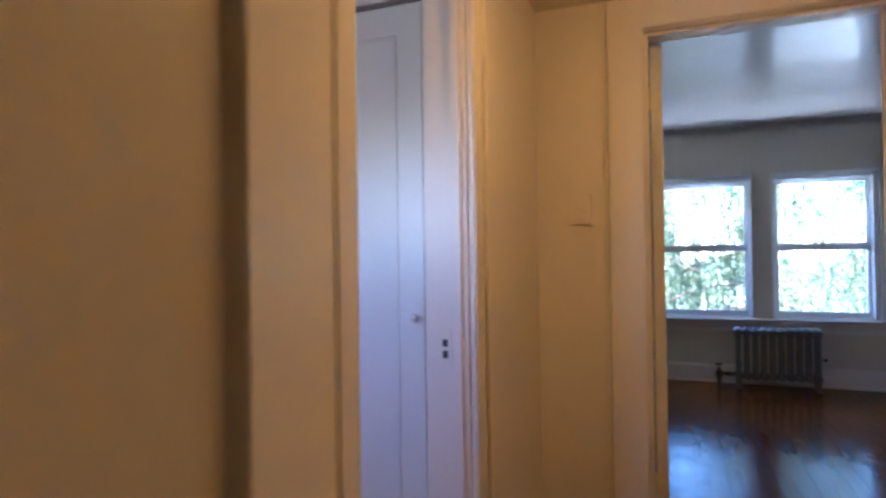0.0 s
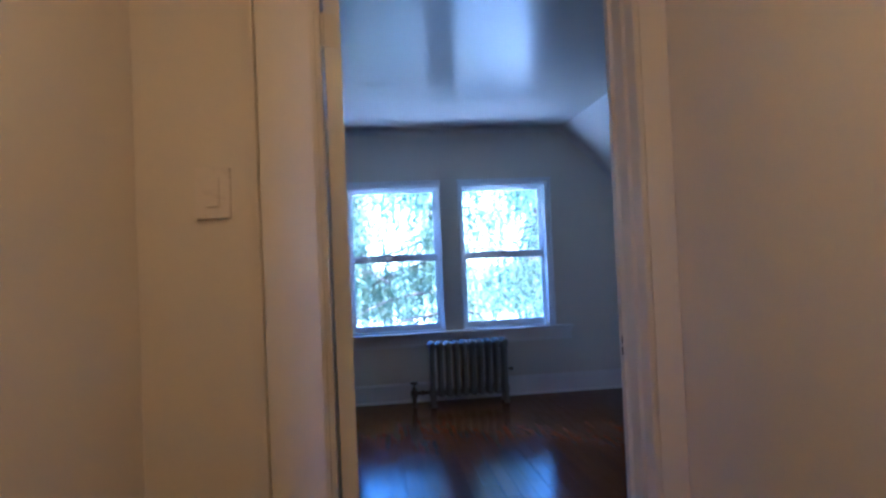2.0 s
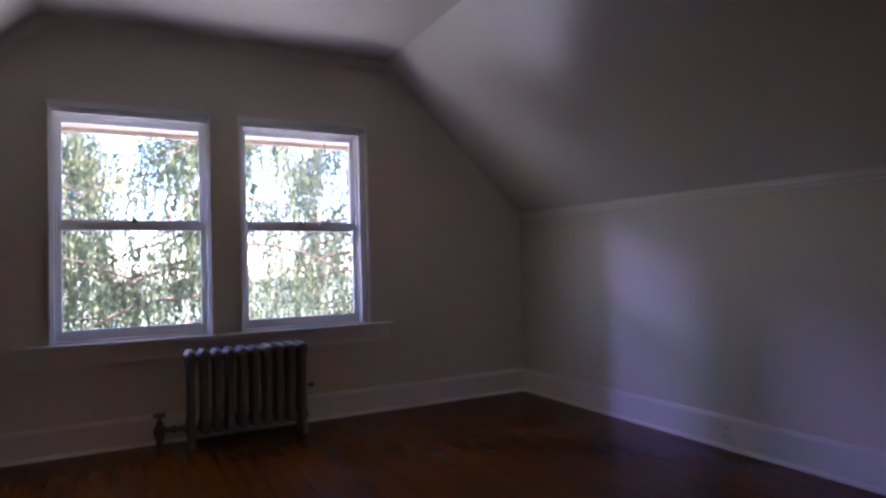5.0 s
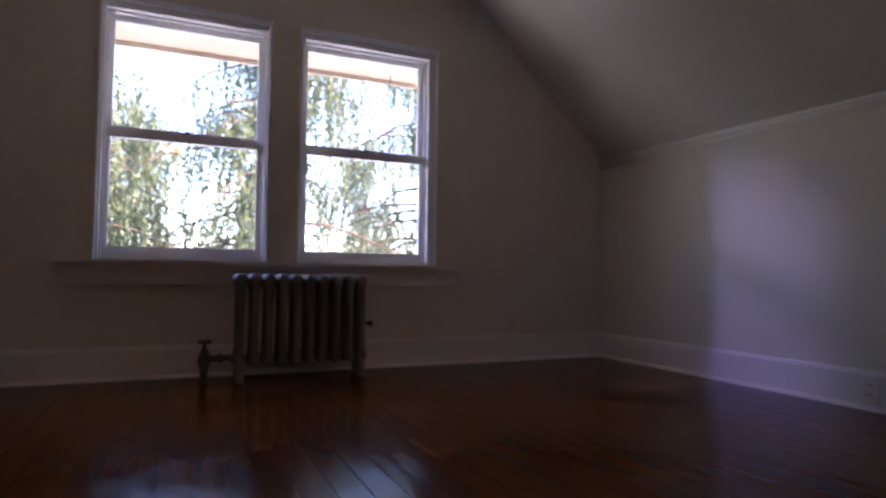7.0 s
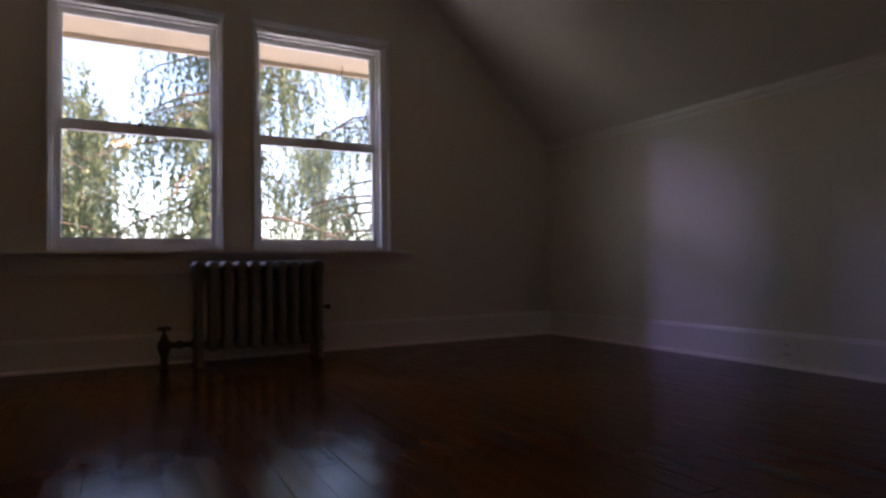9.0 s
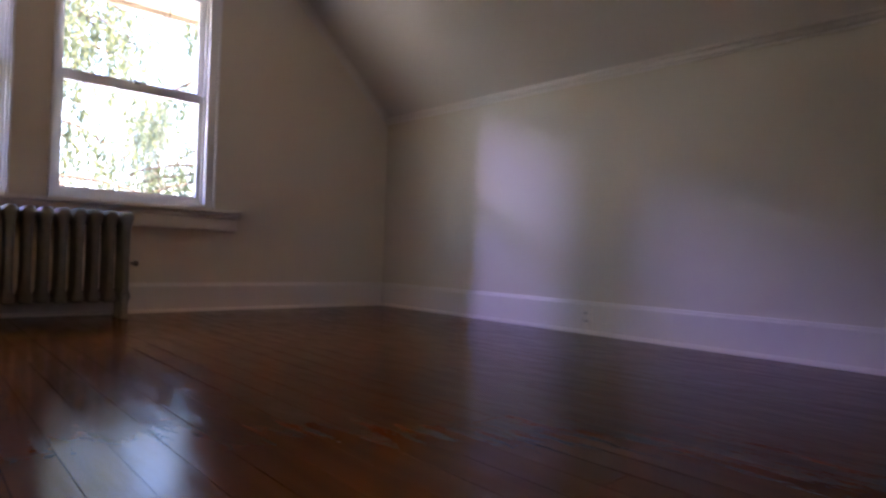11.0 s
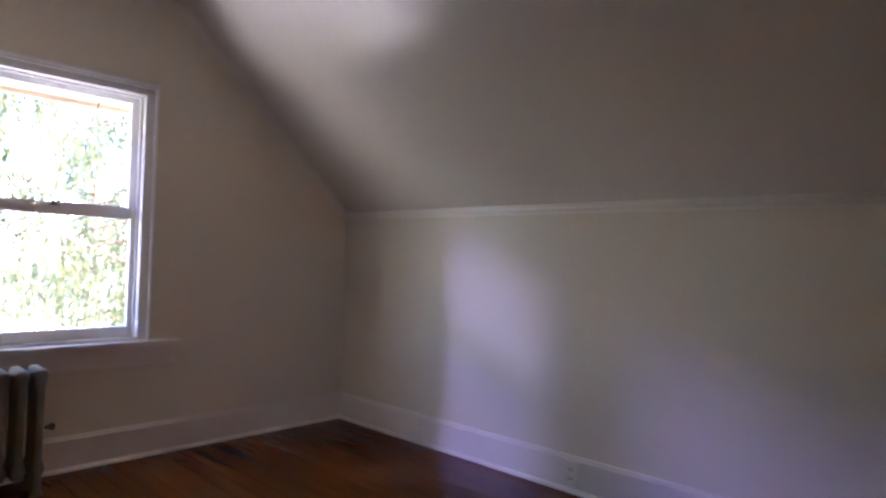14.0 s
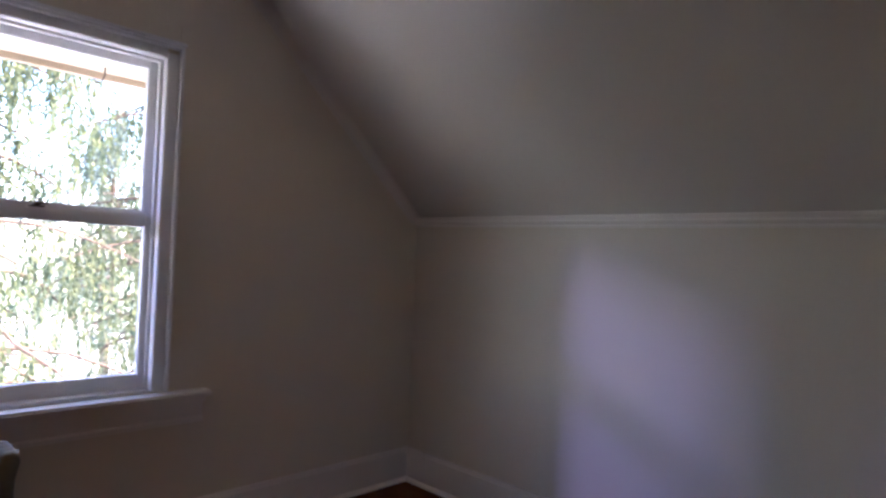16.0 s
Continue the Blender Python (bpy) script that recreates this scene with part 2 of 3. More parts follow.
def mesh_object(name, bm, mat, bevel=0.0, smooth=False):
    bmesh.ops.recalc_face_normals(bm, faces=bm.faces)
    if bevel:
        sharp = [e for e in bm.edges if len(e.link_faces) == 2 and e.calc_face_angle(0) > 0.6]
        bmesh.ops.bevel(bm, geom=sharp, offset=bevel, segments=2, affect="EDGES", clamp_overlap=True)
    me = bpy.data.meshes.new(name)
    bm.to_mesh(me)
    bm.free()
    me.materials.append(mat)
    if smooth:
        for p in me.polygons:
            p.use_smooth = True
    return new(name, me)


def structure(name, bm, mat, label="", bevel=0.0, category=""):
    return tagged(mesh_object(name, bm, mat, bevel), label, category, kind="structure")


def thing(name, at, label, category, group="", kind=""):
    ob = new(name)
    ob.location = at
    ob.empty_display_size = 0.1
    return tagged(ob, label, category, group, kind)


def world_of(ob):
    m = ob.matrix_basis
    return world_of(ob.parent) @ ob.matrix_parent_inverse @ m if ob.parent else m.copy()


def part(name, bm, mat, parent, label="", bevel=0.0, smooth=False):
    """One mesh under a thing; its numbers are in the world's metres."""
    ob = mesh_object(name, bm, mat, bevel, smooth)
    ob.parent = parent
    ob.matrix_parent_inverse = world_of(parent).inverted()
    return tagged(ob, label) if label else ob


def boxes(*rows):
    bm = bmesh.new()
    for r in rows:
        box(bm, *r)
    return bm


# ---- the plan ----
XW, YB, ZC = -4.30, -3.77, 2.435          # bedroom: knee wall, door wall, ceiling
SAG = 0.058                                # the knee moulding sinks by this towards the door wall
KNEE, MOULD = 1.342, 1.392                 # knee wall's moulding, from and to
XS_R, XS_L = -1.136, -3.164               # where the slopes meet the ceiling
TH = 0.15
WIN = ((-3.14, -2.30), (-2.13, -1.315))   # window openings
WZ0, WZ1 = 0.615, 1.925
DX0, DX1, DZ = -3.045, -2.242, 2.095        # bedroom door's clear opening
HY, HX0, HX1, HZ = -3.93, -3.468, -2.15, 2.235  # hall: door wall, side walls, ceiling
HBACK = -7.6
OY0, OY1, OZ = -5.56, -4.81, 2.06         # opening in the hall's side wall

# the gable wall, with its two window openings
bm = bmesh.new()
for x0, x1 in ((XW - TH, WIN[0][0]), (WIN[0][1], WIN[1][0]), (WIN[1][1], TH)):
    box(bm, x0, x1, 0.0, TH, -0.3, WZ1)
for x0, x1 in WIN:
    box(bm, x0, x1, 0.0, TH, -0.3, WZ0)
prism(bm, ((XW - TH, WZ1), (TH, WZ1), (TH, WZ1 + 0.02), (XS_R + 0.1, ZC + 0.12), (XS_L - 0.1, ZC + 0.12), (XW - TH, WZ1 + 0.02)), lambda a, b: Vector((a, 0, b)), TH, Vector((0, 1, 0)))
structure("wall_north", bm, WALL, "off-white painted plaster gable wall with two windows", category="wall")

# knee walls
bm = boxes((0.0, TH, YB, 0.0, -0.3, MOULD + 0.1))
structure("wall_east", bm, WALL, "low off-white knee wall under the slope", category="wall")
bm = boxes((XW - TH, XW, YB, 0.0, -0.3, MOULD + 0.1))
structure("wall_west", bm, WALL, "low off-white knee wall under the slope", category="wall")

# slopes and flat ceiling in one folded sheet
bm = bmesh.new()
T = 0.12
prism(bm, ((0.0 + 0.02, MOULD - 0.02), (XS_R, ZC), (XS_L, ZC), (XW - 0.02, MOULD - 0.02), (XW - 0.02, MOULD + 0.16), (XS_L - 0.06, ZC + T), (XS_R + 0.06, ZC + T), (0.02, MOULD + 0.16)),
      lambda a, b: Vector((a, YB, b)), -YB, Vector((0, 1, 0)))
for v in bm.verts:
    if abs(v.co.y - YB) < 0.01 and v.co.z < MOULD + 0.01 and v.co.x > -0.5:
        v.co.z -= SAG
structure("ceiling", bm, CEILING, "off-white semi-gloss ceiling sloping down on both sides", category="ceiling")

# rounded plaster cove between the gable wall and the ceiling
bm = bmesh.new()
CR = 0.05
fold = [Vector((0.0, 0.0, MOULD)), Vector((XS_R, 0, ZC)), Vector((XS_L, 0, ZC)), Vector((XW, 0, MOULD))]
normals = []
for a, b in zip(fold, fold[1:]):
    d = (b - a).normalized()
    normals.append(Vector((d.z, 0, -d.x)) * (-1 if d.x > 0 or Vector((d.z, 0, -d.x)).z > 0 else 1))
rows_ = []
for k in range(17):
    f = radians(90 * k / 16)
    u, v = CR - CR * math.cos(f), CR - CR * math.sin(f)
    row = [fold[0] + normals[0] * v]
    for i in (1, 2):
        n1, n2 = normals[i - 1], normals[i]
        row.append(fold[i] + (n1 + n2) * (v / (1 + n1.dot(n2))))
    row.append(fold[3] + normals[2] * v)
    rows_.append([bm.verts.new(p + Vector((0, -u, -0.0004))) for p in row])
back = [bm.verts.new(p + Vector((0, 0.02, 0.02))) for p in fold]
for a, b in zip(rows_, rows_[1:]):
    for i in range(3):
        bm.faces.new((a[i], a[i + 1], b[i + 1], b[i]))
for i in range(3):
    bm.faces.new((rows_[0][i], rows_[0][i + 1], back[i + 1], back[i]))
    bm.faces.new((rows_[-1][i], rows_[-1][i + 1], back[i + 1], back[i]))
cove = structure("ceiling_cove", bm, CEILING, "rounded off-white plaster cove above the gable wall", category="ceiling")
for p in cove.data.polygons:
    p.use_smooth = abs(p.normal.y) > 0.02 and p.index < 48

# the wall with the bedroom door
bm = bmesh.new()
box(bm, XW - TH, DX0 - 0.025, HY, YB, -0.3, 2.62)
box(bm, DX1 + 0.025, TH, HY, YB, -0.3, 2.62)
box(bm, DX0 - 0.025, DX1 + 0.025, HY, YB, DZ + 0.025, 2.62)
structure("wall_south", bm, HALL, "cream painted wall with the bedroom doorway", category="wall")

# hall
bm = boxes((HX1, HX1 + TH, HBACK, HY, -0.3, HZ + 0.1))
structure("wall_hall_east", bm, HALL, "plain cream painted hall wall", category="wall")
bm = boxes((HX0 - 0.12, HX0, HBACK, OY0 - 0.02, -0.3, HZ + 0.1), (HX0 - 0.12, HX0, OY1 + 0.02, HY, -0.3, HZ + 0.1), (HX0 - 0.12, HX0, OY0 - 0.02, OY1 + 0.02, OZ + 0.02, HZ + 0.1))
structure("wall_hall_west", bm, HALL, "cream painted hall wall with an open doorway", category="wall")
structure("wall_hall_bay", boxes((HX0, -3.238, HBACK, -6.018, -0.3, HZ + 0.05)), HALL, "cream painted projecting part of the hall wall", bevel=0.006, category="wall")
structure("wall_hall_back", boxes((HX0 - 0.12, HX1 + TH, HBACK - TH, HBACK, -0.3, HZ + 0.1)), HALL, "plain cream painted hall end wall", category="wall")
structure("ceiling_hall", boxes((HX0 - 0.12, HX1 + TH, HBACK, HY, HZ, HZ + 0.12)), HALL, "low cream painted hall ceiling", category="ceiling")

# the small side room beyond the hall's open doorway
SX0, SY0, SY1 = -5.3, -6.6, -4.58
bm = boxes((SX0 - TH, SX0, SY0, SY1 + 0.6, -0.3, 2.4), (SX0, HX0 - 0.12, SY1 + 0.55, SY1 + 0.65, -0.3, 2.4))
structure("wall_side_west", bm, WALL, "white painted walls of the side room", category="wall")
bm = boxes((SX0, -4.9, SY0 - TH, SY0, -0.3, 2.4), (-4.0, HX0 - 0.12, SY0 - TH, SY0, -0.3, 2.4), (-4.9, -4.0, SY0 - TH, SY0, -0.3, 1.32), (-4.9, -4.0, SY0 - TH, SY0, 1.8, 2.4))
structure("wall_side_south", bm, WALL, "white painted wall with a window opening", category="wall")
structure("ceiling_side", boxes((SX0 - TH, HX0 - 0.12, SY0 - TH, SY1 + 0.65, 2.32, 2.44)), CEILING, "white painted ceiling of the side room", category="ceiling")

# under-floor
structure("floor", boxes((SX0 - TH, TH, HBACK - TH, TH, -0.35, -0.012)), SUBFLOOR, "dark reddish varnished wooden board floor", category="floor")


# ---- trim of the bedroom ----
def profile_run(bm, outline, p0, p1, out):
    """A moulding from p0 to p1; the outline is (out from the wall, up)."""
    p0, p1 = Vector(p0), Vector(p1)
    d = (p1 - p0)
    prism(bm, outline, lambda a, b: p0 + Vector(out) * a + Vector((0, 0, b)), d.length, d.normalized())


BASE = ((0, 0), (0.018, 0), (0.018, 0.150), (0.013, 0.157), (0.011, 0.166), (0, 0.168))
SHOE = ((0.018, 0.0), (0.036, 0.0), (0.035, 0.008), (0.031, 0.014), (0.025, 0.018), (0.018, 0.019))
CROWN = ((0, 0), (0.007, 0), (0.008, 0.007), (0.004, 0.009), (0.004, 0.012), (0.016, 0.014), (0.022, 0.020), (0.023, 0.027), (0.012, 0.030), (0.012, 0.034), (0.027, 0.036), (0.028, 0.048), (0, 0.052))


def baseboard(p0, p1, out):
    bm = bmesh.new()
    profile_run(bm, BASE, p0, p1, out)
    b = structure("baseboard", bm, TRIM, "tall off-white painted baseboard", category="baseboard")
    bm = bmesh.new()
    profile_run(bm, SHOE, p0, p1, out)
    part("shoe_moulding", bm, TRIM, b)


baseboard((XW, -0.0005, 0.001), (0, -0.0005, 0.001), (0, -1, 0))
baseboard((0, -0.018, 0.001), (0, YB + 0.018, 0.001), (-1, 0, 0))
baseboard((XW, -0.018, 0.001), (XW, YB + 0.018, 0.001), (1, 0, 0))
baseboard((XW, YB, 0.001), (DX0 - 0.125, YB, 0.001), (0, 1, 0))
baseboard((DX1 + 0.125, YB, 0.001), (0, YB, 0.001), (0, 1, 0))
for x, out in ((0, (-1, 0, 0)), (XW, (1, 0, 0))):
    bm = bmesh.new()
    profile_run(bm, CROWN, (x, -0.001, KNEE), (x, YB + 0.001, KNEE - (SAG if x == 0 else 0)), out)
    structure("trim_knee", bm, TRIM, "off-white stepped moulding along the knee wall", category="trim")


# ---- windows ----
def window(n, x0, x1, wide):
    w = tagged(new("window_%d" % n), "white double-hung sash window with clear panes", "window", kind="structure")
    w.location = ((x0 + x1) / 2, 0.05, WZ0)
    z0, z1 = WZ0, WZ1
    # frame lining
    bm = boxes((x0, x0 + 0.022, -0.004, TH, z0, z1), (x1 - 0.022, x1, -0.004, TH, z0, z1), (x0 + 0.022, x1 - 0.022, -0.004, TH, z1 - 0.022, z1), (x0 + 0.022, x1 - 0.022, 0.0, TH + 0.04, z0 - 0.004, z0 + 0.012))
    part("window_frame", bm, SASH, w, bevel=0.0015)
    # flat casing and its raised outer rim
    xa, xb = x0 - 0.001, x1 + wide
    bm = boxes((x0 - 0.0005, x0 + 0.020, -0.012, -0.0045, z0, z1), (x1 - 0.020, xb - 0.010, -0.012, -0.0045, z0, z1), (x0 + 0.020, x1 - 0.020, -0.012, -0.0045, z1 - 0.020, z1 + 0.026))
    part("casing", bm, SASH, w, bevel=0.002)
    bm = boxes((xa - 0.003, xa + 0.010, -0.034, 0.0, z0 - 0.001, z1 + 0.026), (xb - 0.010, xb + 0.003, -0.034, 0.0, z0 - 0.001, z1 + 0.026), (xa + 0.010, xb - 0.010, -0.034, 0.0, z1 + 0.016, z1 + 0.028))
    part("rim", bm, SASH, w, bevel=0.003)
    part("cap", boxes((xa - 0.008, xb + 0.008, -0.042, 0.0, z1 + 0.0285, z1 + 0.042)), SASH, w, bevel=0.003)
    zm = 1.28
    xi0, xi1 = x0 + 0.022, x1 - 0.022

    def sash(name, y, za, zb, bottom, top):
        s = 0.034
        bm = boxes((xi0, xi0 + s, y, y + 0.034, za, zb), (xi1 - s, xi1, y, y + 0.034, za, zb), (xi0 + s, xi1 - s, y, y + 0.034, za, za + bottom), (xi0 + s, xi1 - s, y, y + 0.034, zb - top, zb))
        ob = part(name, bm, SASH, w, bevel=0.004)
        g = part("pane", boxes((xi0 + s - 0.004, xi1 - s + 0.004, y + 0.015, y + 0.019, za + bottom - 0.004, zb - top + 0.004)), PANE, ob)
        g.visible_shadow = False
        return ob

    sash("upper_sash", 0.082, zm - 0.012, z1 - 0.022, 0.045, 0.034)
    low = sash("lower_sash", 0.044, z0 + 0.012, zm + 0.012, 0.055, 0.046)
    # parting stops
    bm = boxes((xi0, xi0 + 0.012, 0.026, 0.043, z0 + 0.012, z1 - 0.022), (xi1 - 0.012, xi1, 0.026, 0.043, z0 + 0.012, z1 - 0.022), (xi0 + 0.012, xi1 - 0.012, 0.026, 0.043, z1 - 0.034, z1 - 0.022))
    part("stop", bm, SASH, w, bevel=0.002)
    # lock on the meeting rail
    c = (x0 + x1) / 2
    bm = boxes((c - 0.022, c + 0.022, 0.046, 0.078, zm + 0.012, zm + 0.018))
    lathe(bm, ((0.012, 0.0), (0.012, 0.012), (0.008, 0.016), (0, 0.016)), Matrix.Translation((c, 0.062, zm + 0.018)), 12)
    box(bm, c - 0.004, c + 0.034, 0.054, 0.064, zm + 0.024, zm + 0.031)
    part("sash_lock", bm, VALVE, w, "small dark metal sash lock", bevel=0.001)


window(1, *WIN[0], 0.001)
window(2, *WIN[1], 0.034)

# long stool and apron under both windows
stool = tagged(new("window_stool"), "long off-white wooden stool and apron under the windows", "window sill", kind="structure")
stool.location = (-2.22, 0, 0.6)
part("stool", boxes((-3.312, -1.120, -0.074, 0.0, 0.590, 0.613)), TRIM, stool, bevel=0.007)
part("apron", boxes((-3.298, -1.136, -0.020, 0.0, 0.484, 0.590)), TRIM, stool, bevel=0.003)
part("cove", boxes((-3.302, -1.132, -0.040, -0.020, 0.562, 0.590)), TRIM, stool, bevel=0.005)
part("lower_bead", boxes((-3.300, -1.134, -0.032, -0.020, 0.484, 0.506)), TRIM, stool, bevel=0.004)
# flush boards of the old, wider casing
for x0, x1, z0, z1 in ((-3.27, -3.17, 0.614, 2.05), (-1.285, -1.17, 0.614, 2.05)):
    structure("trim_board", boxes((x0, x1, -0.004, 0.0, z0, z1)), WALL, "flush painted board beside the window", category="trim", bevel=0.001)


# ---- bedroom doorway ----
doorway = tagged(new("door_frame"), "cream painted door frame with moulded casing", "door frame", kind="structure")
doorway.location = (-2.63, -3.85, 0)
part("jamb", boxes((DX0 - 0.025, DX0, HY, YB, 0, DZ)), HALL, doorway, bevel=0.002)
part("jamb", boxes((DX1, DX1 + 0.025, HY, YB, 0, DZ)), HALL, doorway, bevel=0.002)
part("head_jamb", boxes((DX0 - 0.025, DX1 + 0.025, HY, YB, DZ, DZ + 0.025)), HALL, doorway, bevel=0.002)
part("stop", boxes((DX1 - 0.010, DX1, -3.904, -3.842, 0, DZ)), HALL, doorway, bevel=0.003)
part("stop_bead", boxes((DX1 - 0.017, DX1, -3.842, -3.824, 0, DZ)), HALL, doorway, bevel=0.006)
part("stop", boxes((DX0, DX0 + 0.012, -3.908, -3.838, 0, DZ)), HALL, doorway, bevel=0.004)
part("head_stop", boxes((DX0 + 0.012, DX1 - 0.012, -3.908, -3.838, DZ - 0.012, DZ)), HALL, doorway, bevel=0.004)
part("casing", boxes((DX0 - 0.137, DX0 - 0.006, HY - 0.020, HY, 0, DZ + 0.13)), HALL, doorway, bevel=0.004)
part("back_band", boxes((DX0 - 0.152, DX0 - 0.140, HY - 0.024, HY, 0, DZ + 0.13)), HALL, doorway, bevel=0.003)
part("casing", boxes((DX1 + 0.013, HX1, HY - 0.022, HY, 0, DZ + 0.13)), HALL, doorway, bevel=0.005)
part("head_casing", boxes((DX0 - 0.006, DX1 + 0.006, HY - 0.020, HY, DZ + 0.006, DZ + 0.13)), HALL, doorway, bevel=0.005)
part("bead", boxes((DX1 - 0.004, DX1 + 0.008, HY - 0.034, HY - 0.002, 0, DZ)), HALL, doorway, bevel=0.003)
for x0, x1 in ((DX0 - 0.125, DX0 - 0.006), (DX1 + 0.006, DX1 + 0.125)):
    part("casing", boxes((x0, x1, YB, YB + 0.020, 0, DZ + 0.13)), TRIM, doorway, bevel=0.005)
part("head_casing", boxes((DX0 - 0.006, DX1 + 0.006, YB, YB + 0.020, DZ + 0.006, DZ + 0.13)), TRIM, doorway, bevel=0.005)


def strike_plate(m, parent):
    """A strike plate with its two holes; m takes its face to the wall."""
    bm = bmesh.new()
    box(bm, -0.019, 0.019, -0.001, 0.0015, -0.055, 0.055, m)
    p = part("strike_plate", bm, HALL, parent, "painted-over strike plate with two dark holes", bevel=0.0005)
    for z0, z1 in ((0.007, 0.027), (-0.025, -0.004)):
        bm = bmesh.new()
        box(bm, -0.0075, 0.0075, 0.0012, 0.0024, z0, z1, m)
        part("hole", bm, BLACK, p)


strike_plate(Matrix.Translation((DX1, -3.795, 0.98)) @ Matrix.Rotation(radians(90), 4, "Z"), doorway)


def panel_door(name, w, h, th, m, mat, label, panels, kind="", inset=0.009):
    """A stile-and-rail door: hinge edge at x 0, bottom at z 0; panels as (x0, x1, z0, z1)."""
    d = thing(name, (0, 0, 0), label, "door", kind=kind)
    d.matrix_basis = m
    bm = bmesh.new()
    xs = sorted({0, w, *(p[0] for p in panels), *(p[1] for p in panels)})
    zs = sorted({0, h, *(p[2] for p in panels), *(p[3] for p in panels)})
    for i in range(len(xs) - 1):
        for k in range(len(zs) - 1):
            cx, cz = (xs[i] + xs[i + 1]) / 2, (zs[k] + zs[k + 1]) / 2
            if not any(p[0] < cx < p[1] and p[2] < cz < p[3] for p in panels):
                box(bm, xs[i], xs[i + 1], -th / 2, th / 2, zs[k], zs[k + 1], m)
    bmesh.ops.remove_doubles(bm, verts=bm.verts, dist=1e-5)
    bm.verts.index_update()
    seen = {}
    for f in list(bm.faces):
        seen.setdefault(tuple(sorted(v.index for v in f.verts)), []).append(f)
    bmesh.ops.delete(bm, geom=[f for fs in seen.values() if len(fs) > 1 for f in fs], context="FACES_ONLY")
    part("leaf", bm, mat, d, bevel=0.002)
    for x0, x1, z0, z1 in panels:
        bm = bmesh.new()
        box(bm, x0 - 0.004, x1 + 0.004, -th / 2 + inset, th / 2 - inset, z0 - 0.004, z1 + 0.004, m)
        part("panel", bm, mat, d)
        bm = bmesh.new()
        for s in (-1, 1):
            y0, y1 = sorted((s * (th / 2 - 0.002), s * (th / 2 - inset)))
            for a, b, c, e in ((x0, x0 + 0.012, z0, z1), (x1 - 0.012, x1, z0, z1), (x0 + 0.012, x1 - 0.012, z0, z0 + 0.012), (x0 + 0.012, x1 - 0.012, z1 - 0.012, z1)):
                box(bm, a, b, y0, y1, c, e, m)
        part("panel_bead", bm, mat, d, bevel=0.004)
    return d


# the bedroom's door, standing open into the room
OPEN = 98
dm = Matrix.Translation((DX0 + 0.012, YB - 0.012, 0.008)) @ Matrix.Rotation(radians(OPEN), 4, "Z")
W_, H_ = 0.765, 2.08
bed_door = panel_door("door_1", W_, H_, 0.044, dm @ Matrix.Translation((0.004, -0.026, 0)), DOOR, "white painted panel door standing open with a glass knob",
                      ((0.11, W_ - 0.11, 0.22, 0.86), (0.11, W_ - 0.11, 1.02, H_ - 0.12)), "structure")
for s in (-1, 1):
    km = dm @ Matrix.Translation((W_ - 0.062, -0.026 + s * 0.022, 1.012)) @ Matrix.Rotation(radians(-90 * s), 4, "X")
    bm = bmesh.new()
    lathe(bm, ((0.027, 0), (0.027, 0.003), (0.022, 0.006), (0.011, 0.008), (0.010, 0.020), (0.014, 0.024), (0.014, 0.028), (0, 0.028)), km)
    rose = part("rosette", bm, BRASS, bed_door, "tarnished brass rosette and shank")
    bm = bmesh.new()
    lathe(bm, ((0.013, 0.028), (0.020, 0.034), (0.027, 0.046), (0.027, 0.052), (0.021, 0.060), (0.012, 0.063), (0, 0.063)), km, 12)
    part("knob", bm, CRYSTAL, bed_door, "faceted clear glass knob")
    bm = bmesh.new()
    box(bm, -0.019, 0.019, -0.14, 0.05, 0, 0.002, km @ Matrix.Rotation(radians(0 if s < 0 else 180), 4, "Z"))
    part("escutcheon", bm, BRASS, bed_door, "narrow brass plate", bevel=0.0006)
for z in (0.30, 1.86):
    bm = bmesh.new()
    lathe(bm, ((0.0, -0.048), (0.007, -0.045), (0.007, 0.045), (0.0, 0.048)), dm @ Matrix.Translation((-0.004, 0.002, z)), 10)
    box(bm, -0.001, 0.0042, -0.040, 0.0, z - 0.044, z + 0.044, dm)
    part("hinge", bm, HALL, bed_door, "painted butt hinge")

# hall light switch
sw = thing("light_switch", (-3.292, HY, 1.418), "cream rocker light switch beside the bedroom door", "light switch")
part("plate", boxes((-3.332, -3.252, HY - 0.013, HY, 1.360, 1.480)), PLATE, sw, bevel=0.002)
part("rocker", boxes((-3.308, -3.276, HY - 0.021, HY - 0.013, 1.386, 1.454)), PLATE, sw, bevel=0.0015)

# ---- hall's open side doorway ----
side = tagged(new("door_frame"), "cream painted door frame in the hall's side wall", "door frame", kind="structure")
side.location = (HX0, -5.2, 0)
part("jamb", boxes((HX0 - 0.12, HX0, OY1, OY1 + 0.02, 0, OZ)), TRIM, side, bevel=0.002)
part("jamb", boxes((HX0 - 0.12, HX0, OY0 - 0.02, OY0, 0, OZ)), TRIM, side, bevel=0.002)
part("head_jamb", boxes((HX0 - 0.12, HX0, OY0 - 0.02, OY1 + 0.02, OZ, OZ + 0.02)), TRIM, side, bevel=0.002)
part("stop", boxes((HX0 - 0.046, HX0 - 0.014, OY1 - 0.012, OY1, 0, OZ)), TRIM, side, bevel=0.004)
part("casing", boxes((HX0, HX0 + 0.022, OY1 + 0.004, OY1 + 0.105, 0, OZ + 0.13)), HALL, side, bevel=0.005)
part("casing", boxes((HX0, HX0 + 0.020, OY0 - 0.135, OY0 - 0.004, 0, OZ + 0.13)), HALL, side, bevel=0.005)
